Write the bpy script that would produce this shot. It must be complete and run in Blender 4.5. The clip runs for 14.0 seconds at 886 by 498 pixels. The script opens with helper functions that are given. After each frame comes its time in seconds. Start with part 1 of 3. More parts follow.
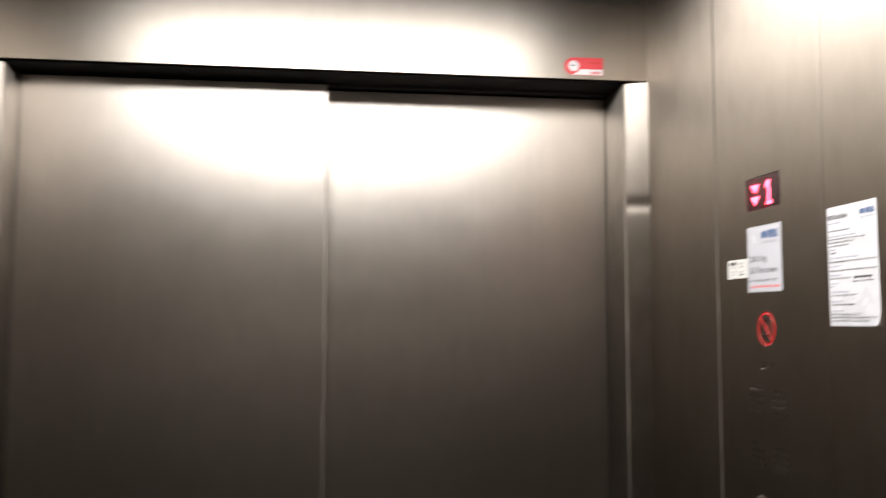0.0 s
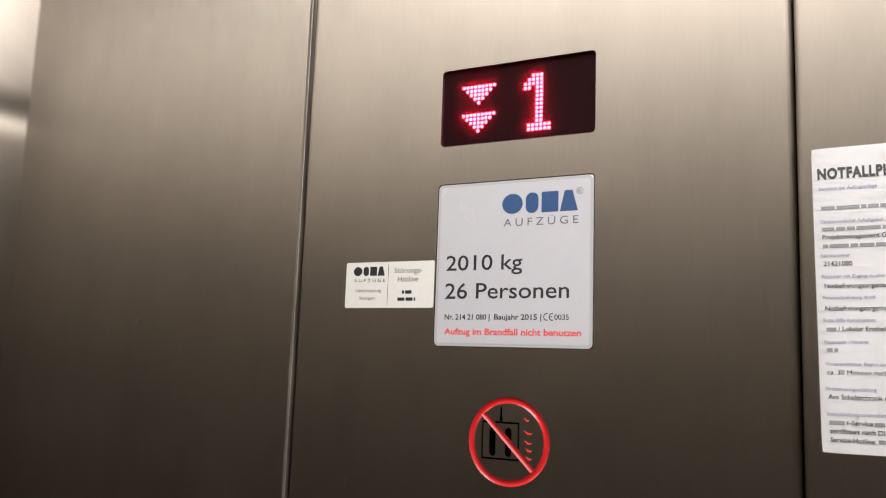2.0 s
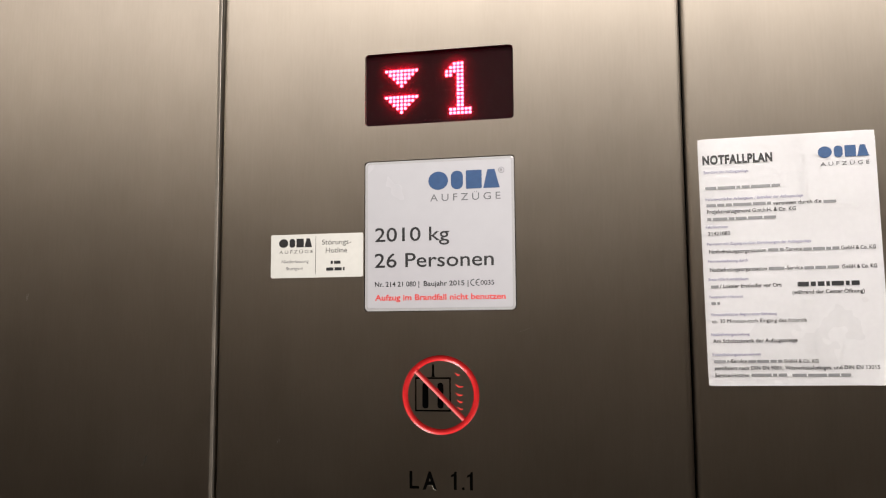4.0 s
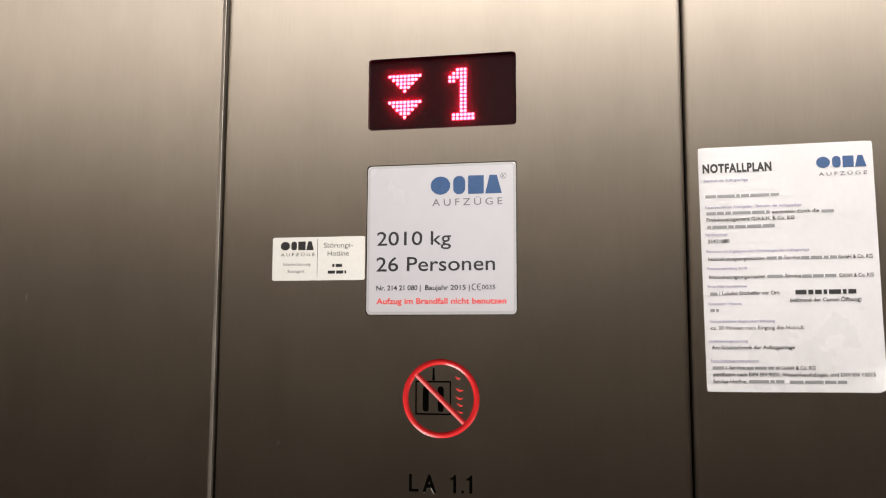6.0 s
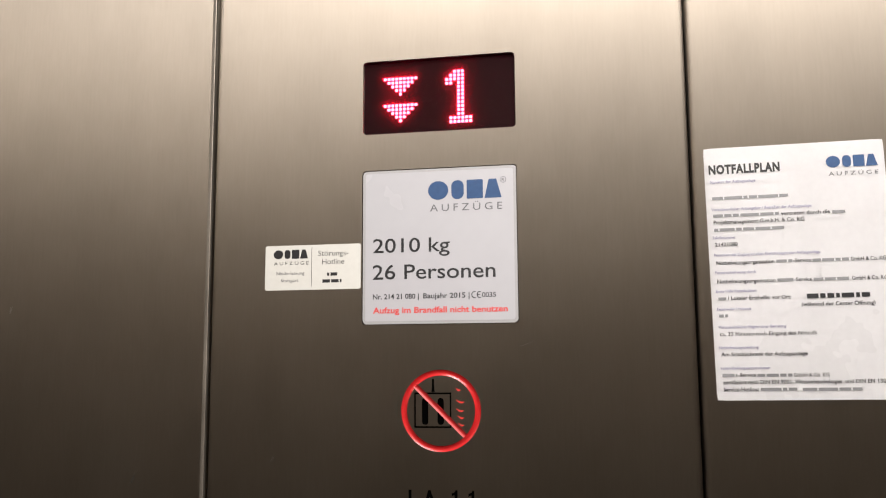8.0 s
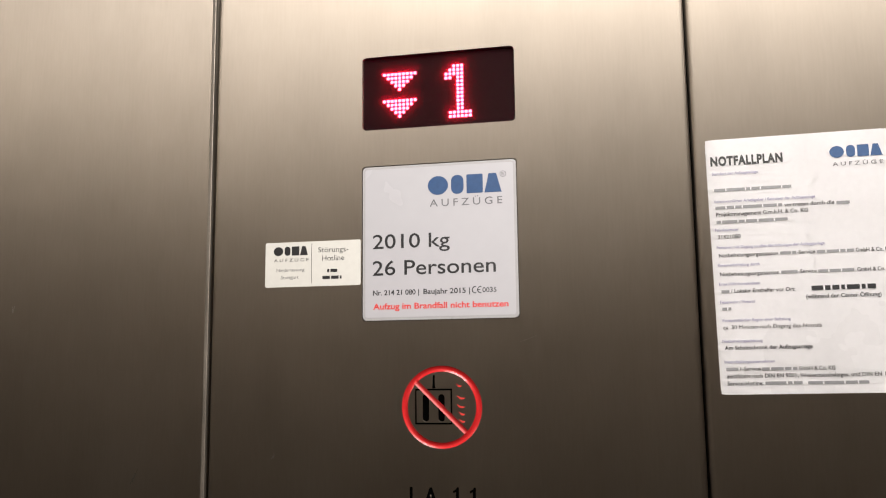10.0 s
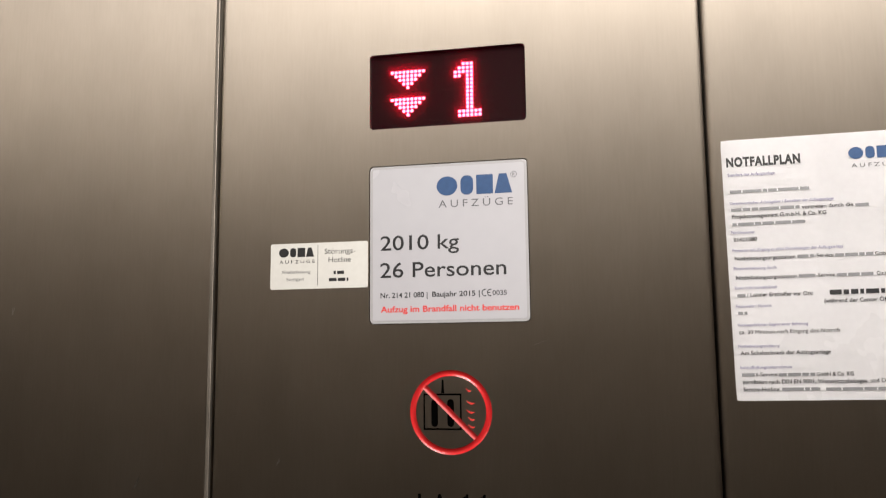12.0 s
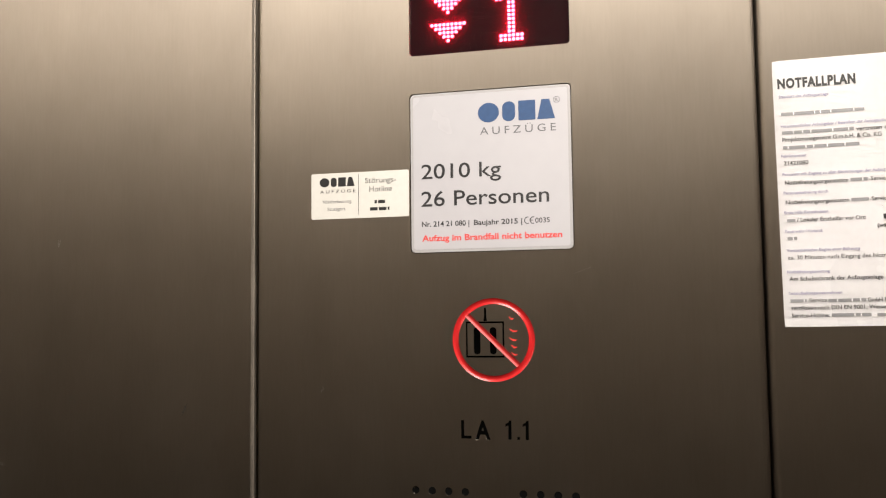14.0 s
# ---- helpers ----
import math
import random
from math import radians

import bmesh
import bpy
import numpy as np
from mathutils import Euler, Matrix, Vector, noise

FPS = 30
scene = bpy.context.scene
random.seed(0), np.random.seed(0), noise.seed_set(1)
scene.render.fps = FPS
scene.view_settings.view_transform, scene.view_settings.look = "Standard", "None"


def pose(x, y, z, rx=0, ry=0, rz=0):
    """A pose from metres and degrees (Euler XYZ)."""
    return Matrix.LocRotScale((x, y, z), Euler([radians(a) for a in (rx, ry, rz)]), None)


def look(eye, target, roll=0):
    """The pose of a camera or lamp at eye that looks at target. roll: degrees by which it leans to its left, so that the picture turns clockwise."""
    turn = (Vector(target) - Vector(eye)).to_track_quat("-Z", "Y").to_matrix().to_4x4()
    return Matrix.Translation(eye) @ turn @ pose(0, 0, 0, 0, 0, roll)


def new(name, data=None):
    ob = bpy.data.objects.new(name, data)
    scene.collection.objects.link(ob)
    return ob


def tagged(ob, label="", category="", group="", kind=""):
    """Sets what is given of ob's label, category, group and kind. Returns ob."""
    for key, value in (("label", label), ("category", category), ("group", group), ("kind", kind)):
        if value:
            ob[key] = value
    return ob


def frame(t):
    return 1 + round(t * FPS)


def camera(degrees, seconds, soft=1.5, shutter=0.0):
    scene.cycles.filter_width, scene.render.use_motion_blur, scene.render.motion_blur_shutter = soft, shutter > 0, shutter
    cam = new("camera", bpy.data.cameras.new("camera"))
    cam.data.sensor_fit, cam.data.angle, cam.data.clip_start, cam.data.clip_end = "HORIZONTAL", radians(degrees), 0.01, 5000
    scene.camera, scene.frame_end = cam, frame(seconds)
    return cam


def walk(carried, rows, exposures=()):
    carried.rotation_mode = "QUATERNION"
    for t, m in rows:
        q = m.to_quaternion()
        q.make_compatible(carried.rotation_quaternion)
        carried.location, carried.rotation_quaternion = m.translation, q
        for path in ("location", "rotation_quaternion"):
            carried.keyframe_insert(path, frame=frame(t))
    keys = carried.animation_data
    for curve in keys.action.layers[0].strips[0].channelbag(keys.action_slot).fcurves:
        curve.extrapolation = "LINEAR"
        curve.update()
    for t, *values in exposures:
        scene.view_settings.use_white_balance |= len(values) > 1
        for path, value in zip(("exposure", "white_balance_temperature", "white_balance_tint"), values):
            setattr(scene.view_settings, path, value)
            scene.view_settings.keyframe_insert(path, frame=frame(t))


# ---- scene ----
cam = camera(55.5, 14.0, soft=1.15, shutter=0.42)
PATH = [
    (0, (-0.847, -1.367, 1.46), (-0.599, 0.611, 1.612), 0.1),
    (0.3, (-0.766, -1.137, 1.475), (-0.278, 0.793, 1.673), 1.2),
    (0.5, (-0.728, -0.953, 1.461), (-0.036, 0.913, 1.656), 1.3),
    (0.7, (-0.731, -0.753, 1.456), (0.192, 1.01, 1.66), 1.0),
    (1, (-0.7, -0.505, 1.484), (0.495, 1.085, 1.695), 1.1),
    (1.2, (-0.669, -0.39, 1.473), (0.66, 1.088, 1.701), 1.4),
    (1.5, (-0.62, -0.24, 1.484), (0.875, 1.063, 1.74), 2.3),
    (1.7, (-0.599, -0.159, 1.482), (0.992, 1.02, 1.765), 2.6),
    (2, (-0.616, -0.04, 1.486), (1.137, 0.881, 1.764), 2.0),
    (2.2, (-0.64, 0.009, 1.489), (1.185, 0.784, 1.752), 1.5),
    (2.5, (-0.686, 0.057, 1.496), (1.218, 0.614, 1.747), 0.9),
    (2.7, (-0.7, 0.076, 1.496), (1.224, 0.554, 1.757), 0.7),
    (3, (-0.711, 0.083, 1.494), (1.227, 0.513, 1.739), -0.0),
    (3.2, (-0.713, 0.076, 1.488), (1.229, 0.505, 1.701), -0.4),
    (5.3, (-0.74, 0.065, 1.478), (1.213, 0.428, 1.715), 0.0),
    (5.5, (-0.742, 0.067, 1.478), (1.211, 0.425, 1.717), 0.1),
    (6, (-0.728, 0.079, 1.48), (1.224, 0.455, 1.698), 0.2),
    (6.5, (-0.729, 0.081, 1.48), (1.221, 0.465, 1.711), 0.1),
    (7, (-0.713, 0.086, 1.476), (1.237, 0.456, 1.722), -0.2),
    (7.5, (-0.71, 0.089, 1.477), (1.241, 0.454, 1.722), -0.3),
    (8, (-0.704, 0.086, 1.475), (1.245, 0.451, 1.73), -0.4),
    (8.2, (-0.704, 0.082, 1.474), (1.244, 0.453, 1.737), -0.4),
    (10.3, (-0.695, 0.076, 1.465), (1.247, 0.473, 1.737), -0.7),
    (10.5, (-0.694, 0.084, 1.473), (1.252, 0.47, 1.733), -0.7),
    (11, (-0.68, 0.093, 1.472), (1.26, 0.494, 1.746), -0.3),
    (11.5, (-0.687, 0.086, 1.479), (1.25, 0.49, 1.768), -0.3),
    (12, (-0.684, 0.087, 1.473), (1.259, 0.481, 1.734), -0.6),
    (12.5, (-0.673, 0.098, 1.465), (1.27, 0.511, 1.698), -0.6),
    (13, (-0.674, 0.095, 1.461), (1.269, 0.527, 1.658), -1.0),
    (13.5, (-0.673, 0.101, 1.456), (1.272, 0.538, 1.618), -1.2),
    (14, (-0.679, 0.097, 1.457), (1.26, 0.568, 1.597), -0.7),
]
EXPOSURES = ((0, 0.27, 6240, 10), (0.5, -0.20, 6200, 10), (1.0, -0.34, 6200, 10), (1.5, -0.34, 6270, 10), (2.0, -0.18, 6350, 10), (3.0, -0.15, 6450, 10), (5.5, -0.05, 6500, 10), (8.0, -0.04, 6500, 10),
             (10.5, -0.06, 6550, 10), (12.0, -0.12, 6520, 10), (13.0, 0.04, 6680, 10), (14.0, 0.14, 6850, 10))
walk(cam, [(t, look(eye, target, roll)) for t, eye, target, roll in PATH], EXPOSURES)


# ---- light ----
world = bpy.data.worlds.new("world")
world.use_nodes = True
world.node_tree.nodes["Background"].inputs["Color"].default_value = (0.02, 0.02, 0.02, 1)
world.node_tree.nodes["Background"].inputs["Strength"].default_value = 0.2
scene.world = world

CEIL = 2.40
lamp_data = bpy.data.lights.new("ceiling_light", "AREA")
lamp_data.shape, lamp_data.size, lamp_data.size_y = "RECTANGLE", 1.30, 0.70
lamp_data.energy, lamp_data.color = 59, (1.0, 0.95, 0.885)
lamp = new("ceiling_light", lamp_data)
lamp.matrix_world = pose(-0.86, -0.10, CEIL - 0.022)
tagged(lamp, "warm white light of the ceiling panel", "light")


# ---- materials ----
def shader(name, col, rough=0.4, metal=0.0):
    m = bpy.data.materials.new(name)
    m.use_nodes = True
    b = m.node_tree.nodes["Principled BSDF"]
    b.inputs["Base Color"].default_value = (*col, 1)
    b.inputs["Roughness"].default_value = rough
    b.inputs["Metallic"].default_value = metal
    return m, m.node_tree.nodes, m.node_tree.links, b


def ranged(nodes, links, value, low, high, from_low=0.3, from_high=0.7):
    n = nodes.new("ShaderNodeMapRange")
    for key, v in (("From Min", from_low), ("From Max", from_high), ("To Min", low), ("To Max", high)):
        n.inputs[key].default_value = v
    links.new(value, n.inputs["Value"])
    return n.outputs["Result"]


def noise_at(nodes, links, stretch, scale=1.0, detail=3.0):
    geo = nodes.new("ShaderNodeNewGeometry")
    mul = nodes.new("ShaderNodeVectorMath")
    mul.operation = "MULTIPLY"
    mul.inputs[1].default_value = stretch
    links.new(geo.outputs["Position"], mul.inputs[0])
    tex = nodes.new("ShaderNodeTexNoise")
    tex.inputs["Scale"].default_value, tex.inputs["Detail"].default_value = scale, detail
    links.new(mul.outputs[0], tex.inputs["Vector"])
    return tex.outputs["Fac"]


def brushed(name, col, across, along, grain=0.10, relief=0.2, wave=0.0004, stain=0.06, grease=0.05, tail=0.5, swell=(14, 14, 9)):
    """Brushed stainless steel with upright grain: spread of its shine across and along the grain, the share of long tails in it, smears, greasy hand marks."""
    m = bpy.data.materials.new(name)
    m.use_nodes = True
    nodes, links = m.node_tree.nodes, m.node_tree.links
    nodes.clear()
    metal, core, shine, film, both, end = (nodes.new("ShaderNode" + k) for k in ("BsdfAnisotropic", "BsdfAnisotropic", "MixShader", "BsdfDiffuse", "MixShader", "OutputMaterial"))
    metal.distribution, core.distribution = "GGX", "BECKMANN"
    rough = math.sqrt(math.sqrt(across * along))
    metal.inputs["Anisotropy"].default_value = -(1 - math.sqrt(along / across))
    core.inputs["Anisotropy"].default_value = -(1 - math.sqrt(along * 1.65 / across))
    shine.inputs[0].default_value = tail
    fine = noise_at(nodes, links, (480, 480, 45), 1.0, 2)
    broad = noise_at(nodes, links, (60, 60, 1.2), 1.0, 4)
    smear = noise_at(nodes, links, (5, 5, 2.2), 1.0, 5)

    def product(p, q):
        n = nodes.new("ShaderNodeMath")
        n.operation = "MULTIPLY"
        links.new(p, n.inputs[0])
        links.new(q, n.inputs[1])
        return n.outputs[0]

    links.new(product(ranged(nodes, links, fine, rough * (1 - grain), rough * (1 + grain)), ranged(nodes, links, smear, 0.94, 1.06)), metal.inputs["Roughness"])
    wider = ranged(nodes, links, fine, rough * 1.13 * (1 - grain), rough * 1.13 * (1 + grain))
    links.new(wider, core.inputs["Roughness"])
    tone = product(ranged(nodes, links, broad, 0.985, 1.015), ranged(nodes, links, fine, 0.98, 1.02))
    tone = product(tone, ranged(nodes, links, noise_at(nodes, links, (19, 19, 13), 1.0, 4), 1 - stain * 1.4, 1 + stain))
    tone = product(tone, ranged(nodes, links, noise_at(nodes, links, (4, 4, 3), 1.0, 3), 1 - stain, 1 + stain))
    tone = product(tone, ranged(nodes, links, noise_at(nodes, links, (15, 15, 7), 1.0, 5), 1.0, 1 - stain * 1.6, 0.54, 0.68))
    mix = nodes.new("ShaderNodeVectorMath")
    mix.operation = "SCALE"
    mix.inputs[0].default_value = col
    links.new(tone, mix.inputs["Scale"])
    links.new(mix.outputs[0], metal.inputs["Color"])
    links.new(mix.outputs[0], core.inputs["Color"])
    bump = nodes.new("ShaderNodeBump")
    bump.inputs["Strength"].default_value, bump.inputs["Distance"].default_value = relief, 0.0003
    links.new(fine, bump.inputs["Height"])
    sag = nodes.new("ShaderNodeBump")
    sag.inputs["Strength"].default_value, sag.inputs["Distance"].default_value = 1.0, wave
    links.new(noise_at(nodes, links, swell, 1.0, 2), sag.inputs["Height"])
    if relief:
        links.new(sag.outputs[0], bump.inputs["Normal"])
    links.new((bump if relief else sag).outputs[0], metal.inputs["Normal"])
    links.new((bump if relief else sag).outputs[0], core.inputs["Normal"])
    geo = nodes.new("ShaderNodeNewGeometry")
    cross = nodes.new("ShaderNodeVectorMath")
    cross.operation = "CROSS_PRODUCT"
    cross.inputs[1].default_value = (0, 0, 1)
    links.new(geo.outputs["Normal"], cross.inputs[0])
    links.new(cross.outputs[0], metal.inputs["Tangent"])
    links.new(cross.outputs[0], core.inputs["Tangent"])
    # a thin greasy film in patches and dabs, as hands leave it
    film.inputs["Color"].default_value = (0.30, 0.28, 0.25, 1)
    patch = ranged(nodes, links, noise_at(nodes, links, (7, 7, 5), 1.0, 3), 0.0, 1.0, 0.47, 0.70)
    dabs = ranged(nodes, links, noise_at(nodes, links, (46, 46, 34), 1.0, 5), 0.0, 1.0, 0.42, 0.72)
    links.new(product(ranged(nodes, links, dabs, 0.2, 1.0, 0.0, 1.0), ranged(nodes, links, patch, 0.0, grease, 0.0, 1.0)), both.inputs[0])
    links.new(core.outputs[0], shine.inputs[1])
    links.new(metal.outputs[0], shine.inputs[2])
    links.new(shine.outputs[0], both.inputs[1])
    links.new(film.outputs[0], both.inputs[2])
    links.new(both.outputs[0], end.inputs["Surface"])
    return m


def speckled(name, col, rough, spread=0.06, scale=300.0, metal=0.0):
    m, nodes, links, b = shader(name, col, rough, metal)
    grain = noise_at(nodes, links, (scale, scale, scale), 1.0, 3)
    cloud = noise_at(nodes, links, (9, 9, 9), 1.0, 4)
    tone = nodes.new("ShaderNodeMath")
    tone.operation = "MULTIPLY"
    links.new(ranged(nodes, links, grain, 1 - spread, 1 + spread), tone.inputs[0])
    links.new(ranged(nodes, links, cloud, 1 - spread, 1 + spread), tone.inputs[1])
    mix = nodes.new("ShaderNodeVectorMath")
    mix.operation = "SCALE"
    mix.inputs[0].default_value = col
    links.new(tone.outputs[0], mix.inputs["Scale"])
    links.new(mix.outputs[0], b.inputs["Base Color"])
    links.new(ranged(nodes, links, cloud, rough - 0.05, rough + 0.08), b.inputs["Roughness"])
    return m


STEEL = brushed("brushed_steel", (0.308, 0.269, 0.230), 0.60, 0.097, grain=0.06, relief=0.03, wave=0.00008, stain=0.03, grease=0.025, tail=0.2)
WEST_STEEL = brushed("smooth_brushed_steel", (0.27, 0.241, 0.212), 0.36, 0.09, grease=0.02, tail=0.1)
HEADER_STEEL = brushed("header_steel", (0.31, 0.280, 0.248), 0.13, 0.09, relief=0.1, stain=0.02, grease=0.02, tail=0.4)
DOOR_STEEL = brushed("door_steel", (0.46, 0.426, 0.390), 0.17, 0.080, grain=0.05, relief=0.04, wave=0.0018, stain=0.02, grease=0.02, tail=0.25, swell=(4.5, 4.5, 4))
REAR_STEEL = brushed("dull_door_steel", (0.30, 0.28, 0.26), 0.22, 0.12, relief=0.1, grease=0.02, tail=0.1)
JAMB_STEEL = brushed("jamb_steel", (0.29, 0.26, 0.23), 0.45, 0.07, 0.03, relief=0.0, wave=0.0001)
SCUFF = speckled("scuffed_steel", (0.44, 0.41, 0.37), 0.45, 0.1, 900, 1.0)
# rougher metal for strips that stand in for highlights on folded edges
EDGE = speckled("worn_edge", (0.29, 0.26, 0.228), 0.52, 0.1, 900, 1.0)
SMEAR = speckled("dried_smear", (0.11, 0.10, 0.088), 0.6, 0.15, 900, 0.6)
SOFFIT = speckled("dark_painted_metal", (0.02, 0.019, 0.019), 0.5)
RUBBER = speckled("floor_rubber", (0.016, 0.0155, 0.015), 0.55, 0.25, 400)
GAP = speckled("joint_black", (0.004, 0.004, 0.004), 0.7)
CEILING = speckled("ceiling_metal", (0.19, 0.182, 0.174), 0.4)
DIFFUSER = speckled("lamp_diffuser", (0.8, 0.8, 0.78), 0.4, 0.02)
ACRYLIC = speckled("acrylic_rim", (0.34, 0.335, 0.345), 0.12, 0.03)
PLATE_WHITE = speckled("plate_white", (0.405, 0.40, 0.43), 0.22, 0.015, 60)
PAPER = speckled("laminated_paper", (0.77, 0.76, 0.78), 0.3, 0.015, 200)
LABEL = speckled("label_cream", (0.57, 0.56, 0.535), 0.35, 0.02, 200)
BLACK_INK = speckled("black_ink", (0.018, 0.018, 0.02), 0.4, 0.1)
BAR_INK = speckled("worn_grey_ink", (0.19, 0.19, 0.20), 0.4, 0.1)
GREY_INK = speckled("grey_ink", (0.11, 0.11, 0.12), 0.4, 0.1)
BLUE_INK = speckled("blue_ink", (0.028, 0.068, 0.165), 0.35, 0.08)
VIOLET_INK = speckled("violet_ink", (0.27, 0.255, 0.36), 0.4, 0.08)
RED_INK = speckled("red_ink", (0.60, 0.045, 0.04), 0.35, 0.06)
FLAME_PAINT = speckled("flame_paint", (0.52, 0.04, 0.035), 0.3, 0.06, 300)
RED_PAINT = speckled("red_paint", (0.44, 0.014, 0.016), 0.24, 0.06)
SLASH_PAINT = speckled("matt_red_paint", (0.40, 0.014, 0.016), 0.42, 0.06)
PINK_FILM = speckled("red_film", (0.70, 0.06, 0.075), 0.4, 0.06)
BLACK_PAINT = speckled("black_paint", (0.001, 0.001, 0.001), 0.6, 0.1)
for _m in (GAP, BLACK_PAINT):
    _m.node_tree.nodes["Principled BSDF"].inputs["Specular IOR Level"].default_value = 0.0
RUBBER.node_tree.nodes["Principled BSDF"].inputs["Specular IOR Level"].default_value = 0.05
SCREEN, _n, _l, _b = shader("display_board", (0.006, 0.001, 0.0015), 0.8)
_b.inputs["Specular IOR Level"].default_value = 0.1
PANE = bpy.data.materials.new("display_window")
PANE.use_nodes = True
_n, _l = PANE.node_tree.nodes, PANE.node_tree.links
_n.clear()
_clear, _haze, _gloss = _n.new("ShaderNodeBsdfTransparent"), _n.new("ShaderNodeBsdfTranslucent"), _n.new("ShaderNodeBsdfGlossy")
_haze.inputs["Color"].default_value, _gloss.inputs["Roughness"].default_value = (0.9, 0.008, 0.15, 1), 0.05
_mix, _top, _fres, _end = _n.new("ShaderNodeMixShader"), _n.new("ShaderNodeMixShader"), _n.new("ShaderNodeFresnel"), _n.new("ShaderNodeOutputMaterial")
_mix.inputs[0].default_value, _fres.inputs["IOR"].default_value = 0.075, 1.45
_l.new(_clear.outputs[0], _mix.inputs[1])
_l.new(_haze.outputs[0], _mix.inputs[2])
_less = _n.new("ShaderNodeMath")
_less.operation = "MULTIPLY"
_less.inputs[1].default_value = 0.07
_l.new(_fres.outputs[0], _less.inputs[0])
_l.new(_less.outputs[0], _top.inputs[0])
_l.new(_mix.outputs[0], _top.inputs[1])
_l.new(_gloss.outputs[0], _top.inputs[2])
_l.new(_top.outputs[0], _end.inputs["Surface"])
LED, _n, _l, _b = shader("lit_red_diode", (0.3, 0.02, 0.03), 0.3)
_b.inputs["Emission Color"].default_value = (1.0, 0.065, 0.12, 1)
_b.inputs["Emission Strength"].default_value = 20.0


# ---- building blocks ----
def part(name, bm, material, parent=None, label="", smooth=False):
    """Links a bmesh, given in world places, as one mesh object with its origin at its middle."""
    bmesh.ops.recalc_face_normals(bm, faces=bm.faces[:])
    pts = [v.co for v in bm.verts]
    mid = Vector([(min(p[k] for p in pts) + max(p[k] for p in pts)) / 2 for k in range(3)])
    bmesh.ops.translate(bm, verts=bm.verts[:], vec=-mid)
    me = bpy.data.meshes.new(name)
    bm.to_mesh(me)
    bm.free()
    me.materials.append(material)
    if smooth:
        for p in me.polygons:
            p.use_smooth = True
        me.set_sharp_from_angle(angle=radians(35))
    ob = new(name, me)
    ob.location = mid
    if parent:
        up, q = Vector((0, 0, 0)), parent
        while q:
            up, q = up + q.location, q.parent
        ob.parent, ob.location = parent, mid - up
    if label:
        ob["label"] = label
    return ob


def thing(name, at, label, category, group="", kind=""):
    ob = new(name)
    ob.location, ob.empty_display_size = at, 0.05
    return tagged(ob, label, category, group, kind)


def wall_at(y, z, out=0.0, turn=0.0):
    """Frame on the wall x = 0: local x to the right along the wall, y up, z into the room."""
    m = Matrix(((0, 0, -1, -out), (-1, 0, 0, y), (0, 1, 0, z), (0, 0, 0, 1)))
    return m @ Matrix.Rotation(radians(turn), 4, "Z")


def head_at(x, z, out=0.0):
    """Frame on the door header: local x along world x, y up, z into the room."""
    return Matrix(((1, 0, 0, x), (0, 0, -1, 0.838 - out), (0, 1, 0, z), (0, 0, 0, 1)))


def rbox(bm, x0, x1, y0, y1, z0, z1, r=0.0, seg=2):
    made = bmesh.ops.create_cube(bm, size=1, matrix=Matrix.Translation(((x0 + x1) / 2, (y0 + y1) / 2, (z0 + z1) / 2)) @ Matrix.Diagonal((x1 - x0, y1 - y0, z1 - z0, 1)))
    if r:
        edges = list({e for v in made["verts"] for e in v.link_edges})
        bmesh.ops.bevel(bm, geom=edges, offset=r, segments=seg, profile=0.5, affect="EDGES")
    return bm


def prism(bm, m, pts, z0, z1, bevel=0.0):
    """A flat outline drawn out from z0 to z1 of the frame m."""
    low = [bm.verts.new(m @ Vector((x, y, z0))) for x, y in pts]
    high = [bm.verts.new(m @ Vector((x, y, z1))) for x, y in pts]
    n = len(pts)
    bm.faces.new(low[::-1])
    top = bm.faces.new(high)
    for i in range(n):
        bm.faces.new((low[i], low[(i + 1) % n], high[(i + 1) % n], high[i]))
    if bevel:
        bmesh.ops.bevel(bm, geom=list(top.edges), offset=bevel, segments=2, profile=0.5, affect="EDGES")
    return bm


def round_rect(w, h, r, n=5, x=0.0, y=0.0):
    """Outline of a rectangle whose lower left corner is at x, y."""
    out = []
    for cx, cy, a0 in ((w - r, r, -90), (w - r, h - r, 0), (r, h - r, 90), (r, r, 180)):
        out += [(x + cx + r * math.cos(radians(a0 + 90 * i / n)), y + cy + r * math.sin(radians(a0 + 90 * i / n))) for i in range(n + 1)]
    return out


def disc(r, x=0.0, y=0.0, n=24, squash=1.0):
    return [(x + r * squash * math.cos(math.tau * i / n), y + r * math.sin(math.tau * i / n)) for i in range(n)]


def ring_prism(bm, m, outer, inner, z0, z1):
    """A closed band between two outlines of equal count."""
    n = len(outer)
    rows = [[bm.verts.new(m @ Vector((x, y, z))) for x, y in pts] for pts, z in ((outer, z0), (outer, z1), (inner, z1), (inner, z0))]
    for a in range(4):
        p, q = rows[a], rows[(a + 1) % 4]
        for i in range(n):
            bm.faces.new((p[i], p[(i + 1) % n], q[(i + 1) % n], q[i]))
    return bm


def bar(x0, y0, x1, y1, width):
    """Outline of a straight stroke."""
    d = Vector((x1 - x0, y1 - y0)).normalized() * width / 2
    return [(x0 + d.y, y0 - d.x), (x1 + d.y, y1 - d.x), (x1 - d.y, y1 + d.x), (x0 - d.y, y0 + d.x)]


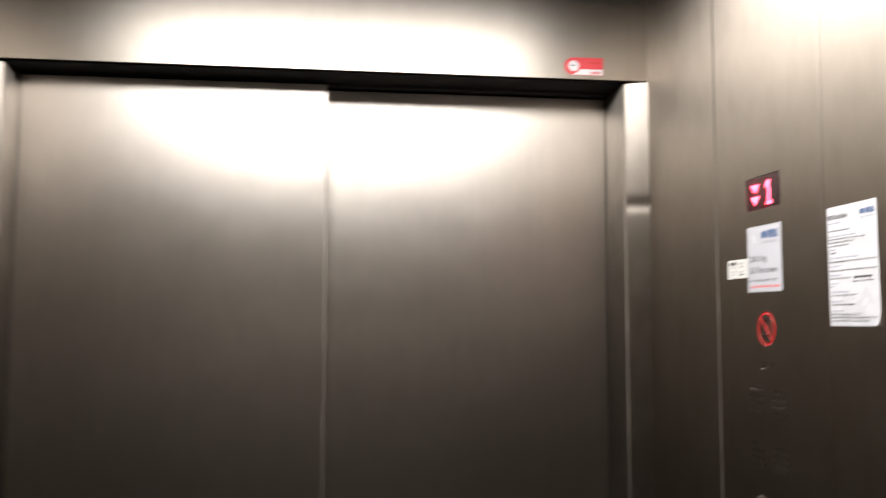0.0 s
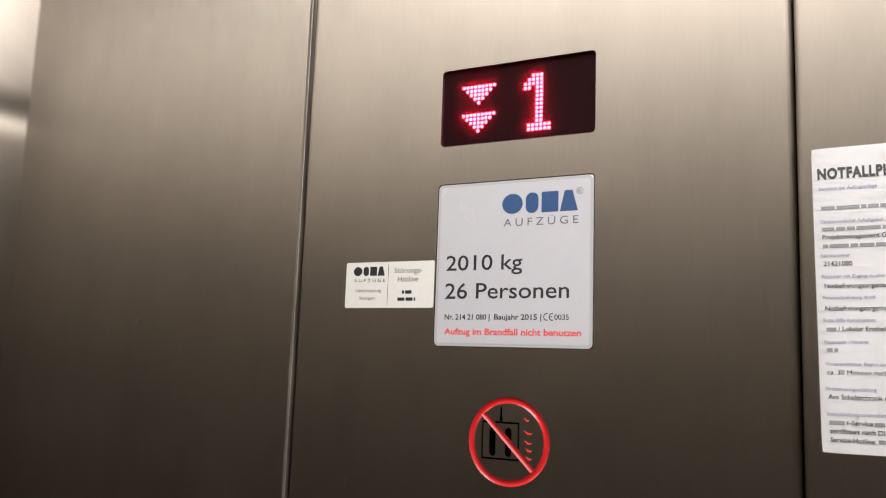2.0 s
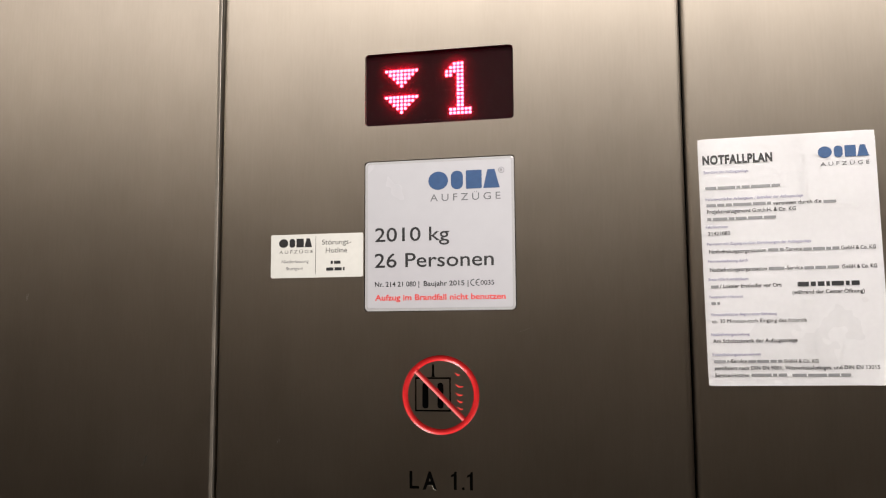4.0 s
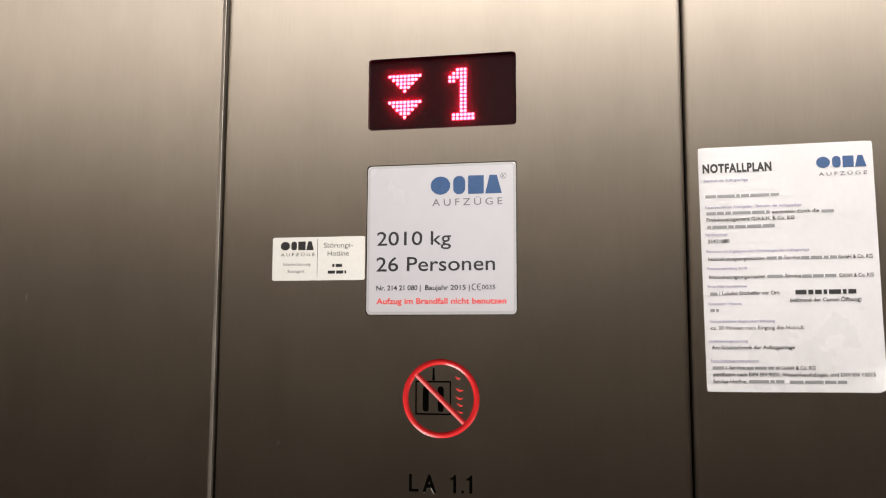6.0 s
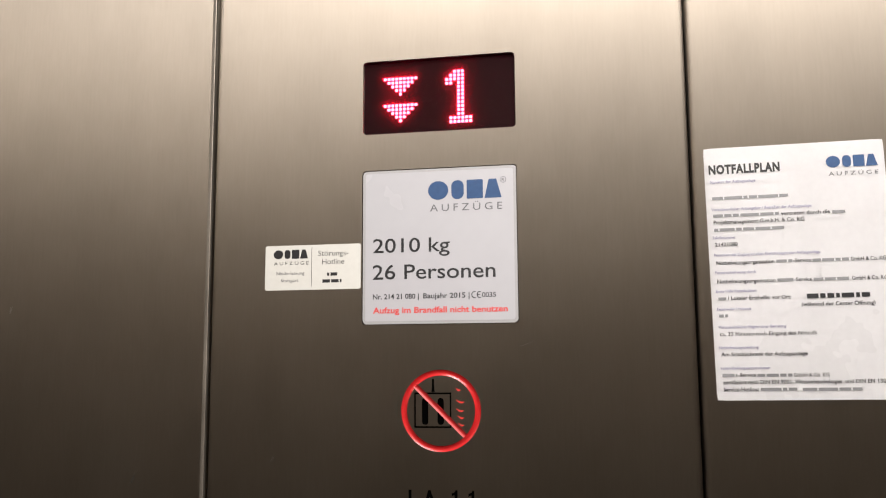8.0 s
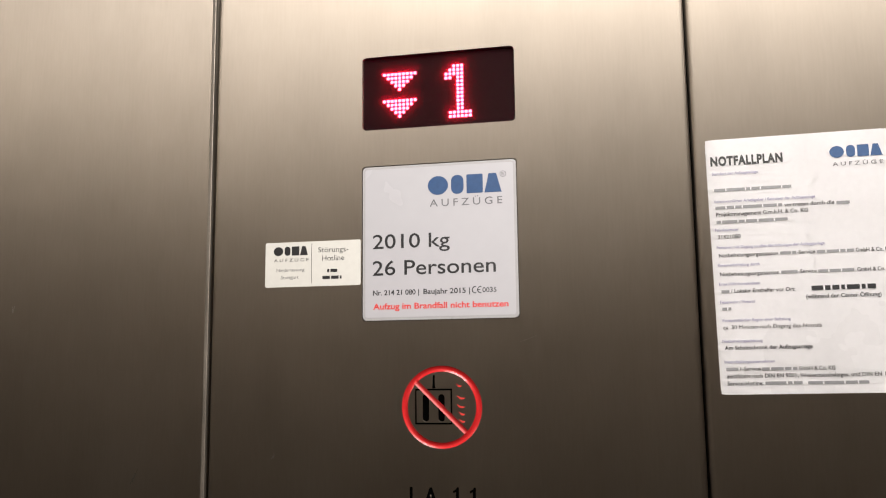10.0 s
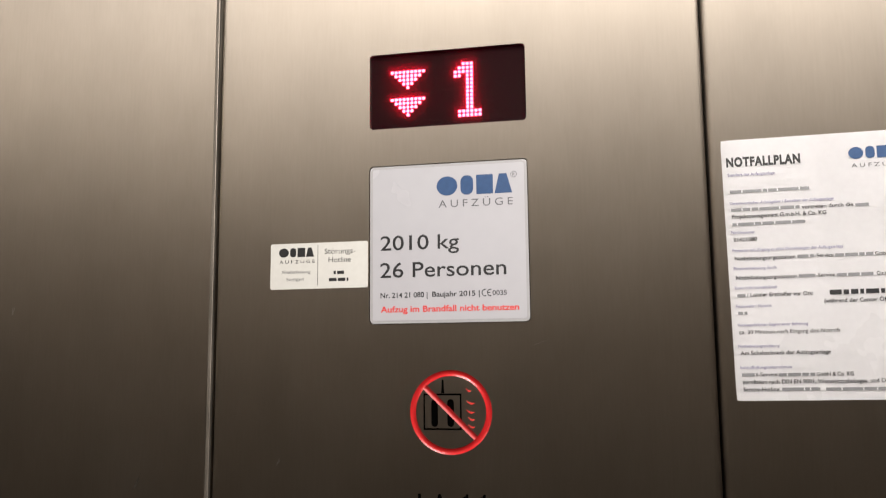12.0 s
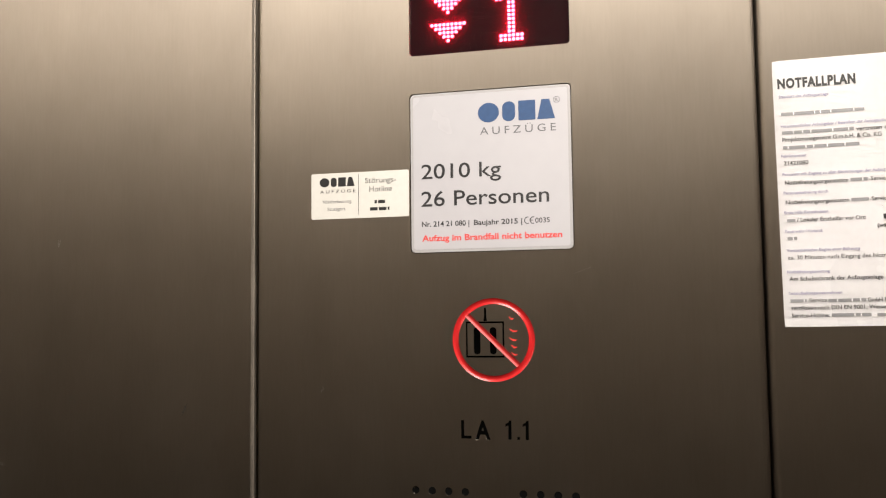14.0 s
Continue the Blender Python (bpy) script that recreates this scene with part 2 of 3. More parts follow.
def letters(body, width, cap, depth=0.00006, heavy=0.0, spaced=1.0):
    """A bmesh of the words in the built-in font, from (0, 0) along x, width wide, with capitals cap high."""
    data = bpy.data.curves.new("words", "FONT")
    data.body, data.size, data.resolution_u, data.offset, data.space_character = body, 1.0, 4, heavy, spaced
    data.extrude = 0.5
    ob = new("words", data)
    bpy.context.view_layer.update()
    me = bpy.data.meshes.new_from_object(ob.evaluated_get(bpy.context.evaluated_depsgraph_get()))
    bm = bmesh.new()
    bm.from_mesh(me)
    bpy.data.objects.remove(ob)
    bpy.data.curves.remove(data)
    bpy.data.meshes.remove(me)
    bmesh.ops.remove_doubles(bm, verts=bm.verts[:], dist=1e-5)
    xs = [v.co.x for v in bm.verts]
    x0, wide = min(xs), max(xs) - min(xs)
    for v in bm.verts:
        v.co = Vector(((v.co.x - x0) * width / wide, v.co.y * cap / 0.729, (v.co.z + 0.5) * depth))
    return bm


def write(parent, m, body, width, cap, ink, heavy=0.0, spaced=1.0, name="text"):
    bm = letters(body, width, cap, 0.00006, heavy, spaced)
    bm.transform(m)
    return part(name, bm, ink, parent)


def word_bars(parent, m, width, high, ink, seed, word=6.0, name="text_bar"):
    """Plain bars, one a word, for a line that is not spelt out."""
    rnd, x, bm = random.Random(seed), 0.0, bmesh.new()
    while x < width - high * 0.5:
        w = min(high * rnd.uniform(0.3, 1.7) * word / 2, width - x)
        prism(bm, m, [(x, 0), (x + w, 0), (x + w, high), (x, high)], 0.0, 0.00006)
        x += w + high * 0.38
    return part(name, bm, ink, parent)


def mark_shapes(parent, m, w, h, ink):
    """The maker's sign as four plain shapes in its colour."""
    for i, pts in enumerate((disc(h / 2, w * 0.14, h / 2, 20, 0.28 * w / h), round_rect(w * 0.17, h, h * 0.3, 4, w * 0.32), round_rect(w * 0.22, h, h * 0.05, 2, w * 0.53),
                             [(w * 0.77, 0), (w, 0), (w * 0.93, h), (w * 0.83, h)])):
        part("logo_shape", prism(bmesh.new(), m, pts, 0.0, 0.00006), ink, parent)


# ---- setting ----
DOOR_Y, REAR_Y, WEST_X = 0.838, -1.60, -1.76
SEAM_A, SEAM_B = 0.4312, 0.0102


def wall_panels(name, label, spans, make, skin):
    """One wall: a dark carrier and its sheet-metal panels."""
    wall = thing(name, make(0, 0, 0)[0], label, "wall", kind="structure")
    for a, b in spans:
        part("wall_panel", rbox(bmesh.new(), *make(a, b, 1)[1], 0.0045, 5), skin, wall)
    return wall


def east(a, b, go):
    return (0.03, -0.4, 0), (0.0, 0.024, a, b, 0.0, CEIL)


def west(a, b, go):
    return (WEST_X - 0.03, -0.4, 0), (WEST_X - 0.024, WEST_X, a, b, 0.0, CEIL)


wall_east = wall_panels("wall_east", "brushed stainless steel side wall of tall panels", [(SEAM_A + 0.001, DOOR_Y + 0.024), (-0.60, SEAM_B - 0.001), (-1.20, -0.603), (REAR_Y, -1.203)], east, STEEL)
wall_west = wall_panels("wall_west", "brushed stainless steel side wall of tall panels", [(0.303, DOOR_Y + 0.024), (-0.297, 0.30), (-0.897, -0.30), (REAR_Y, -0.90)], west, WEST_STEEL)
part("carrier", rbox(bmesh.new(), 0.027, 0.07, REAR_Y - 0.235, 1.07, -0.02, CEIL), GAP, wall_east)
part("carrier", rbox(bmesh.new(), WEST_X - 0.07, WEST_X - 0.027, REAR_Y - 0.235, 1.07, -0.02, CEIL), GAP, wall_west)

tagged(part("floor", rbox(bmesh.new(), WEST_X - 0.02, 0.02, REAR_Y - 0.28, 1.12, -0.06, 0.0), RUBBER), "dark speckled rubber lift floor", "floor", kind="structure")
tagged(part("ceiling", rbox(bmesh.new(), WEST_X - 0.07, 0.07, REAR_Y - 0.28, 1.12, CEIL, CEIL + 0.06), CEILING), "dark metal lift ceiling", "ceiling", kind="structure")

# the car has doors at both ends, alike: header sheet, soffit, jambs, leaves
def box_between(x0, x1, y0, y1, z0, z1, turned, r=0.0, seg=2):
    """A box given for the front end, or for the rear end when turned."""
    if turned:
        y0, y1 = DOOR_Y + REAR_Y - y1, DOOR_Y + REAR_Y - y0
    return rbox(bmesh.new(), x0, x1, y0, y1, z0, z1, r, seg)


def jamb_post(inner, outer, turned):
    """A folded post whose face leans a little towards the opening."""
    plan = [(inner, 0.855), (outer, 0.834), (outer, 1.072), (inner, 1.072)]
    if turned:
        plan = [(x, DOOR_Y + REAR_Y - y) for x, y in plan]
    bm = prism(bmesh.new(), Matrix(), plan, 0.0, 2.0985)
    upright = [e for e in bm.edges if abs(e.verts[0].co.z - e.verts[1].co.z) > 1]
    bmesh.ops.bevel(bm, geom=upright, offset=0.003, segments=3, profile=0.5, affect="EDGES")
    if outer > inner and not turned:
        # a shallow dent across the sheet
        for k in range(31):
            bmesh.ops.bisect_plane(bm, geom=bm.verts[:] + bm.edges[:] + bm.faces[:], plane_co=(0, 0, 1.69 + 0.0045 * k), plane_no=(0, 0, 1))
        for v in bm.verts:
            if v.co.y < 0.87:
                v.co.y += 0.0017 * math.exp(-((v.co.z - 1.757) / 0.018) ** 2)
    return bm


def sliding_door(name, x0, x1, y0, y1, turned, label):
    mid = DOOR_Y + REAR_Y - y0 if turned else y0
    door = thing(name, ((x0 + x1) / 2, mid, 0.01), label, "lift door", "lift door leaves", "structure")
    part("leaf", box_between(x0, x1, y0, y1, 0.012, 2.093, turned, 0.0025, 3), REAR_STEEL if turned else DOOR_STEEL, door)
    if y0 < 1.0:
        # added strip in place of the highlight on the leaf's rounded edge
        part("worn_edge", box_between(x1 - 0.0036, x1 + 0.0003, y0 - 0.0004, y0 + 0.004, 0.014, 2.091, turned, 0.0008), EDGE, door, "thin strip standing in for the highlight along the edge")


def door_end(turned, where, leaf_1, leaf_2):
    header = thing("door_header", (-0.88, REAR_Y - 0.06 if turned else 0.9, 2.1), "brushed steel header over the " + where + "lift doors", "header", "door headers", "structure")
    part("header_sheet", box_between(WEST_X - 0.004, 0.004, DOOR_Y, DOOR_Y + 0.02, 2.1, CEIL, turned, 0.002), HEADER_STEEL, header)
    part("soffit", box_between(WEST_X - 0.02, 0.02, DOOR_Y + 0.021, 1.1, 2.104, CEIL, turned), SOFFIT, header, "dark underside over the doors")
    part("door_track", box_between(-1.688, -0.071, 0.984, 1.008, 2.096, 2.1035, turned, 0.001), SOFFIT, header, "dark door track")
    for inner, outer in ((-0.064, 0.004), (-1.693, WEST_X - 0.004)):
        jamb = tagged(part("door_jamb", jamb_post(inner, outer, turned), JAMB_STEEL, smooth=True), "brushed steel jamb beside the " + where + "lift doors", "door jamb", "lift door jambs", "structure")
        side = 1 if outer > inner else -1
        # added strip that draws the bright highlight down the jamb's fold
        part("worn_edge", box_between(min(inner - side * 0.0006, inner + side * 0.0044), max(inner - side * 0.0006, inner + side * 0.0044), 0.8526, 0.858, 0.006, 2.095, turned, 0.0012), EDGE, jamb, "thin strip standing in for the highlight along the edge")
    tagged(part("door_back", box_between(WEST_X - 0.02, 0.02, 1.075, 1.115, 0.0, 2.1, turned), GAP), "dark shaft side behind the " + where + "lift doors", "wall", kind="structure")
    tagged(part("door_sill", box_between(-1.690, -0.069, DOOR_Y, 1.07, 0.0005, 0.008, turned, 0.001), SCUFF), "grooved metal sill of the " + where + "lift doors", "sill", kind="structure")
    sliding_door(leaf_1, -1.690, -0.879, 0.952, 0.980, turned, ("closed dull steel rear" if turned else "closed brushed steel") + " lift door leaf standing in front")
    sliding_door(leaf_2, -0.888, -0.0665, 1.012, 1.042, turned, ("closed dull steel rear" if turned else "closed brushed steel") + " lift door leaf standing behind")


door_end(False, "", "door_1", "door_2")
door_end(True, "rear ", "door_3", "door_4")

lampbox = thing("ceiling_lamp", (-0.86, -0.10, CEIL), "large flat lit ceiling lamp panel", "ceiling lamp")
part("diffuser", rbox(bmesh.new(), -1.52, -0.20, -0.46, 0.26, CEIL - 0.018, CEIL - 0.006, 0.002), DIFFUSER, lampbox)
frame_out, frame_in = round_rect(1.36, 0.76, 0.01, 3, -1.54, -0.48), round_rect(1.32, 0.72, 0.01, 3, -1.52, -0.46)
part("lamp_frame", ring_prism(bmesh.new(), Matrix(), frame_out, frame_in, CEIL - 0.02, CEIL - 0.0005), SCUFF, lampbox)

# ---- operating panel with its cut-outs ----
panel = thing("operating_panel", (0.0, (SEAM_A + SEAM_B) / 2, 0.0), "full-height brushed steel lift operating panel with engraved signs", "operating panel")
RING_Y, RING_Z = 0.2207, 1.4307
at_ring = wall_at(RING_Y, RING_Z)
DEEP = -0.004


def hole_places():
    for z0 in (1.308, 1.199):
        for y0 in (0.2875, 0.1985):
            for i in range(4):
                for k in range(4):
                    yield y0 - 0.0139 * i, z0 - 0.0139 * k


first, second = bmesh.new(), bmesh.new()
prism(first, wall_at(0.2895, 1.6712), round_rect(0.1360, 0.0670, 0.0035), DEEP, 0.002)
prism(first, wall_at(0.2898, 1.5026), round_rect(0.1366, 0.1360, 0.0035), DEEP, 0.002)
for y, z in hole_places():
    prism(first, wall_at(y, z), disc(0.0032, n=14), DEEP, 0.002)
prism(first, wall_at(0.387, 1.975), disc(0.0014, n=10), DEEP, 0.002)
ring_prism(first, at_ring, disc(0.0341, n=64), disc(0.0290, n=64), DEEP, 0.002)
FRAME_OUT = [(-0.0229, -0.0144), (0.0090, -0.0144), (0.0090, 0.0150), (-0.0229, 0.0150)]
FRAME_IN = [(-0.0214, -0.0129), (0.0075, -0.0129), (0.0075, 0.0135), (-0.0214, 0.0135)]
ring_prism(first, at_ring, FRAME_OUT, FRAME_IN, DEEP, 0.002)
ROPE = [(-0.0082, 0.0153), (-0.0050, 0.0153), (-0.0055, 0.0185), (-0.0057, 0.0262), (-0.0075, 0.0262), (-0.0077, 0.0185)]
prism(first, at_ring, ROPE, DEEP, 0.002)
FIGURES = [round_rect(0.0056, 0.0222, 0.0026, 4, -0.0163, -0.0118), round_rect(0.0056, 0.0222, 0.0026, 4, -0.0030, -0.0118)]
for pts in FIGURES:
    prism(first, at_ring, pts, DEEP, 0.002)
FLAMES = []
for cx, cy, w in ((0.0150, 0.0180, 0.0040), (0.0166, 0.0080, 0.0062), (0.0164, 0.0008, 0.0058), (0.0170, -0.0050, 0.0048), (0.0172, -0.0110, 0.0046)):
    w *= 1.15
    up = [(cx - w / 2 + w * i / 8, cy - 0.0019 * math.sin(math.pi * i / 8) - 0.0018 * i / 8 + 0.0009) for i in range(9)]
    FLAMES.append(up + [(x, y + 0.0005 + 0.0011 * math.sin(math.pi * i / 8)) for i, (x, y) in list(enumerate(up))[::-1]])
SLASH = bar(-0.0219, 0.0207, 0.0205, -0.0206, 0.0044)
prism(second, at_ring, SLASH, DEEP - 0.0003, 0.002)
NAME_AT = wall_at(0.2486, 1.3508)
ONE_SHAPE = [(0.0024, 0), (0.0050, 0), (0.0050, 0.0152), (0.0032, 0.0152), (0.0026, 0.0136), (0.0, 0.0124), (0.0, 0.0102), (0.0024, 0.0114)]
SIGNS = {
    "L": [(0, 0), (0.0086, 0), (0.0086, 0.0024), (0.0026, 0.0024), (0.0026, 0.0149), (0, 0.0149)],
    "1": [(x + 0.0365, y) for x, y in ONE_SHAPE],
    ".": [(0.0460, 0), (0.0483, 0), (0.0483, 0.0023), (0.0460, 0.0023)],
    "1 ": [(x + 0.0505, y) for x, y in ONE_SHAPE],
}
for pts in SIGNS.values():
    prism(second, NAME_AT, pts, DEEP, 0.002)
bm = letters("A", 0.0128, 0.0150, 0.006, 0.036)
bm.transform(NAME_AT @ Matrix.Translation((0.0116, 0, DEEP)))
me = bpy.data.meshes.new("cut")
bm.to_mesh(me)
bm.free()
second.from_mesh(me)
bpy.data.meshes.remove(me)


def carve(bm, cutters):
    """Cuts the outlines out of a sheet and gives back its mesh."""
    me = bpy.data.meshes.new("sheet")
    bm.to_mesh(me)
    ob, tools = new("sheet", me), []
    for c in cutters:
        bmesh.ops.recalc_face_normals(c, faces=c.faces[:])
        tool = bpy.data.meshes.new("cutter")
        c.to_mesh(tool)
        c.free()
        tools.append(new("cutter", tool))
        mod = ob.modifiers.new("cut", "BOOLEAN")
        mod.operation, mod.solver, mod.object = "DIFFERENCE", "EXACT", tools[-1]
    bpy.context.view_layer.update()
    done = bpy.data.meshes.new_from_object(ob.evaluated_get(bpy.context.evaluated_depsgraph_get()))
    for o in (ob, *tools):
        bpy.data.objects.remove(o)
    bm.clear()
    bm.from_mesh(done)
    bpy.data.meshes.remove(done)
    return bm


sheet = carve(rbox(bmesh.new(), 0.0, 0.024, SEAM_B + 0.001, SEAM_A - 0.001, 0.0, CEIL, 0.005, 4), (first, second))
part("panel_sheet", sheet, STEEL, panel)


def hollow(k):
    """Depth of the paint across an engraved stroke, k from 0 to 1."""
    return -0.0003 - 0.0009 * math.sin(math.pi * k)


bm = bmesh.new()
loops = [[bm.verts.new(at_ring @ Vector((r * math.cos(math.tau * i / 72), r * math.sin(math.tau * i / 72), z))) for i in range(72)]
         for r, z in [(0.0340, DEEP), *[(0.0340 - 0.0049 * k / 6, hollow(k / 6)) for k in range(7)], (0.0291, DEEP)]]
for p, q in zip(loops, loops[1:] + loops[:1]):
    for i in range(72):
        bm.faces.new((p[i], p[(i + 1) % 72], q[(i + 1) % 72], q[i]))
part("warning_ring", bm, RED_PAINT, panel, "engraved red warning ring", smooth=True)
bm = bmesh.new()
d, run = Vector((0.0424, -0.0413)).normalized(), Vector((-0.0219, 0.0207))
across = Vector((d.y, -d.x))
rows = [[bm.verts.new(at_ring @ Vector((*(run + d * along + across * w), z))) for along in (0.0, 0.0592)]
        for w, z in [(-0.00219, DEEP), *[(-0.00219 + 0.00438 * k / 6, hollow(k / 6) + 0.0002) for k in range(7)], (0.00219, DEEP)]]
for p, q in zip(rows, rows[1:] + rows[:1]):
    bm.faces.new((p[0], p[1], q[1], q[0]))
bm.faces.new([r[0] for r in rows])
bm.faces.new([r[1] for r in rows][::-1])
part("warning_slash", bm, SLASH_PAINT, panel, "engraved red diagonal bar")
part("cabin_outline", ring_prism(bmesh.new(), at_ring, FRAME_OUT, FRAME_IN, DEEP, -0.0012), BLACK_PAINT, panel, "black engraved cabin outline")
part("rope_sign", prism(bmesh.new(), at_ring, ROPE, DEEP, -0.0009), BLACK_PAINT, panel)
for pts in FIGURES:
    part("figure_bar", prism(bmesh.new(), at_ring, pts, DEEP, -0.0012), BLACK_PAINT, panel)
for pts in FLAMES:
    part("flame_sign", prism(bmesh.new(), at_ring, pts, 0.0, 0.0002), FLAME_PAINT, panel)
for body, pts in SIGNS.items():
    part("engraved_text", prism(bmesh.new(), NAME_AT, pts, DEEP, -0.0006), BLACK_PAINT, panel, "black engraved character " + body.strip())
bm = letters("A", 0.0128, 0.0150, 0.0034, 0.036)
bm.transform(NAME_AT @ Matrix.Translation((0.0116, 0, DEEP)))
part("engraved_text", bm, BLACK_PAINT, panel, "black engraved character A")
hole_mesh = None
for y, z in (*hole_places(), (0.387, 1.975)):
    if hole_mesh is None:
        ob = part("speaker_hole", prism(bmesh.new(), wall_at(y, z), disc(0.0031, n=14), DEEP - 0.0001, -0.0009), GAP, panel)
        hole_mesh = ob.data
    else:
        ob = new("speaker_hole", hole_mesh)
        ob.parent, ob.location = panel, Vector((0.002, y, z)) - panel.location
    if z > 1.9:
        ob.name, ob.scale = "screw_hole", (1, 0.5, 0.5)

# a lighter strip stands in for the highlight on the sheet's rounded edge at the joint
part("worn_edge", rbox(bmesh.new(), -0.0004, 0.004, SEAM_A + 0.0012, SEAM_A + 0.0048, 0.004, CEIL - 0.003, 0.0006), EDGE, wall_east, "thin strip standing in for the highlight along the edge")

# ---- floor display ----
display = thing("floor_display", (0.003, 0.2215, 1.672), "dark red dot-matrix floor display lit with two down arrows and 1", "display")
part("screen", prism(bmesh.new(), wall_at(0.2891, 1.6716), round_rect(0.1352, 0.0662, 0.0032), DEEP, -0.0030), SCREEN, display, "black display board")
part("window", prism(bmesh.new(), wall_at(0.2891, 1.6716), round_rect(0.1352, 0.0662, 0.0032), -0.0006, -0.0003), PANE, display, "dark clear display window")
DOT, DOT_Y, DOT_Z = 0.0035, 0.2700, 1.7253


def diodes(name, cells, label):
    bm = bmesh.new()
    for col, row in cells:
        m = wall_at(DOT_Y - DOT * col, DOT_Z - DOT * row)
        rings = [[bm.verts.new(m @ Vector((r * math.cos(math.tau * i / 8), r * math.sin(math.tau * i / 8), h))) for i in range(8)] for r, h in ((0.00155, -0.0032), (0.0014, -0.0027), (0.0008, -0.0023))]
        for p, q in zip(rings, rings[1:]):
            for i in range(8):
                bm.faces.new((p[i], p[(i + 1) % 8], q[(i + 1) % 8], q[i]))
        bm.faces.new(rings[-1])
    return part(name, bm, LED, display, label)


for top in (1, 8):
    diodes("down_arrow", [(c, top + r) for r in range(5) for c in range(r, 9 - r)], "lit red arrow pointing down")
ONE = {0: (2, 3, 4), 1: (1, 2, 3, 4), 2: (0, 1, 2, 3, 4), 3: (0, 1, 3, 4), 12: range(1, 7), 13: range(1, 7)}
diodes("digit", [(16 + c, r) for r in range(14) for c in ONE.get(r, (3, 4))], "lit red digit 1")

# ---- load plate ----
plate = thing("load_plate", (0.003, 0.2215, 1.5033), "white acrylic load plate let into the operating panel", "sign")
part("acrylic_rim", prism(bmesh.new(), wall_at(0.2889, 1.5034), round_rect(0.1348, 0.1343, 0.003), DEEP, 0.0004, 0.0008), ACRYLIC, plate, "clear bevelled acrylic rim")
part("plate_face", prism(bmesh.new(), wall_at(0.2866, 1.5060), round_rect(0.1301, 0.1294, 0.002), 0.0, 0.00046), PLATE_WHITE, plate, "white printed face")
FACE = 0.00048
mark_shapes(plate, wall_at(0.2306, 1.6100, FACE), 0.0640, 0.0165, BLUE_INK)
part("logo_shape", ring_prism(bmesh.new(), wall_at(0.1652, 1.6254, FACE), disc(0.0027, n=20), disc(0.0023, n=20), 0, 0.00006), GREY_INK, plate)
write(plate, wall_at(0.2290, 1.6000, FACE), "AUFZÜGE", 0.0628, 0.0066, GREY_INK, 0.0, 1.5)
write(plate, wall_at(0.2797, 1.5653, FACE), "2010 kg", 0.0678, 0.0129, BLACK_INK, 0.006)
write(plate, wall_at(0.2800, 1.5421, FACE), "26 Personen", 0.1072, 0.0132, BLACK_INK, 0.006)
write(plate, wall_at(0.2797, 1.5250, FACE), "Nr. 214 21 080 |", 0.0405, 0.0045, BLACK_INK, 0.016)
write(plate, wall_at(0.2352, 1.5251, FACE), "Baujahr 2015 |", 0.0400, 0.0045, BLACK_INK, 0.016)
def round_stroke(x, y, r, thick, n=12):
    """Outline of a half ring that opens to the right."""
    a = [radians(75 + 210 * i / n) for i in range(n + 1)]
    return [(x + r * math.cos(k), y + r * math.sin(k)) for k in a] + [(x + (r - thick) * math.cos(k), y + (r - thick) * math.sin(k)) for k in a[::-1]]


for cx in (0.0030, 0.0075):
    part("conformity_mark", prism(bmesh.new(), wall_at(0.1936, 1.5274, FACE), round_stroke(cx, 0, 0.0030, 0.0007), 0, 0.00006), BLACK_INK, plate)
part("conformity_mark", prism(bmesh.new(), wall_at(0.1936, 1.5274, FACE), bar(0.0048, 0, 0.0072, 0, 0.0007), 0, 0.00006), BLACK_INK, plate)
write(plate, wall_at(0.1845, 1.5252, FACE), "0035", 0.0118, 0.0043, BLACK_INK, 0.006)
write(plate, wall_at(0.1664, 1.6240, FACE), "R", 0.0024, 0.0028, GREY_INK, 0.006)
write(plate, wall_at(0.2796, 1.5129, FACE), "Aufzug im Brandfall nicht benutzen", 0.1167, 0.0052, RED_INK, 0.022)

# ---- hotline sticker ----
sticker = thing("hotline_sticker", (0.0, 0.335, 1.5346), "cream hotline sticker on the operating panel", "sticker")
part("sticker_film", prism(bmesh.new(), wall_at(0.3788, 1.5346, 0.0, 0.0), round_rect(0.0880, 0.0397, 0.0016), 0.0001, 0.0004, 0.0001), LABEL, sticker)
FACE = 0.00042
mark_shapes(sticker, wall_at(0.3711, 1.5624, FACE), 0.0320, 0.0080, BLACK_INK)
write(sticker, wall_at(0.3707, 1.5570, FACE), "AUFZÜGE", 0.0324, 0.0030, BLACK_INK, 0.0, 1.5)
write(sticker, wall_at(0.3682, 1.5482, FACE), "Niederlassung", 0.0260, 0.0030, GREY_INK)
write(sticker, wall_at(0.3640, 1.5418, FACE), "Stuttgart", 0.0163, 0.0030, GREY_INK)
part("divider_line", prism(bmesh.new(), wall_at(0.3358, 1.5375, FACE), [(0, 0), (0.0004, 0), (0.0004, 0.0349), (0, 0.0349)], 0, 0.00006), BLACK_INK, sticker)
write(sticker, wall_at(0.3296, 1.5643, FACE), "Störungs-", 0.0276, 0.0049, BLACK_INK, -0.004)
write(sticker, wall_at(0.3259, 1.5568, FACE), "Hotline", 0.0201, 0.0049, BLACK_INK, -0.004)
word_bars(sticker, wall_at(0.3213, 1.5466, FACE), 0.0107, 0.0028, BLACK_INK, 1, 3)
word_bars(sticker, wall_at(0.3255, 1.5406, FACE), 0.0192, 0.0028, BLACK_INK, 2, 3)

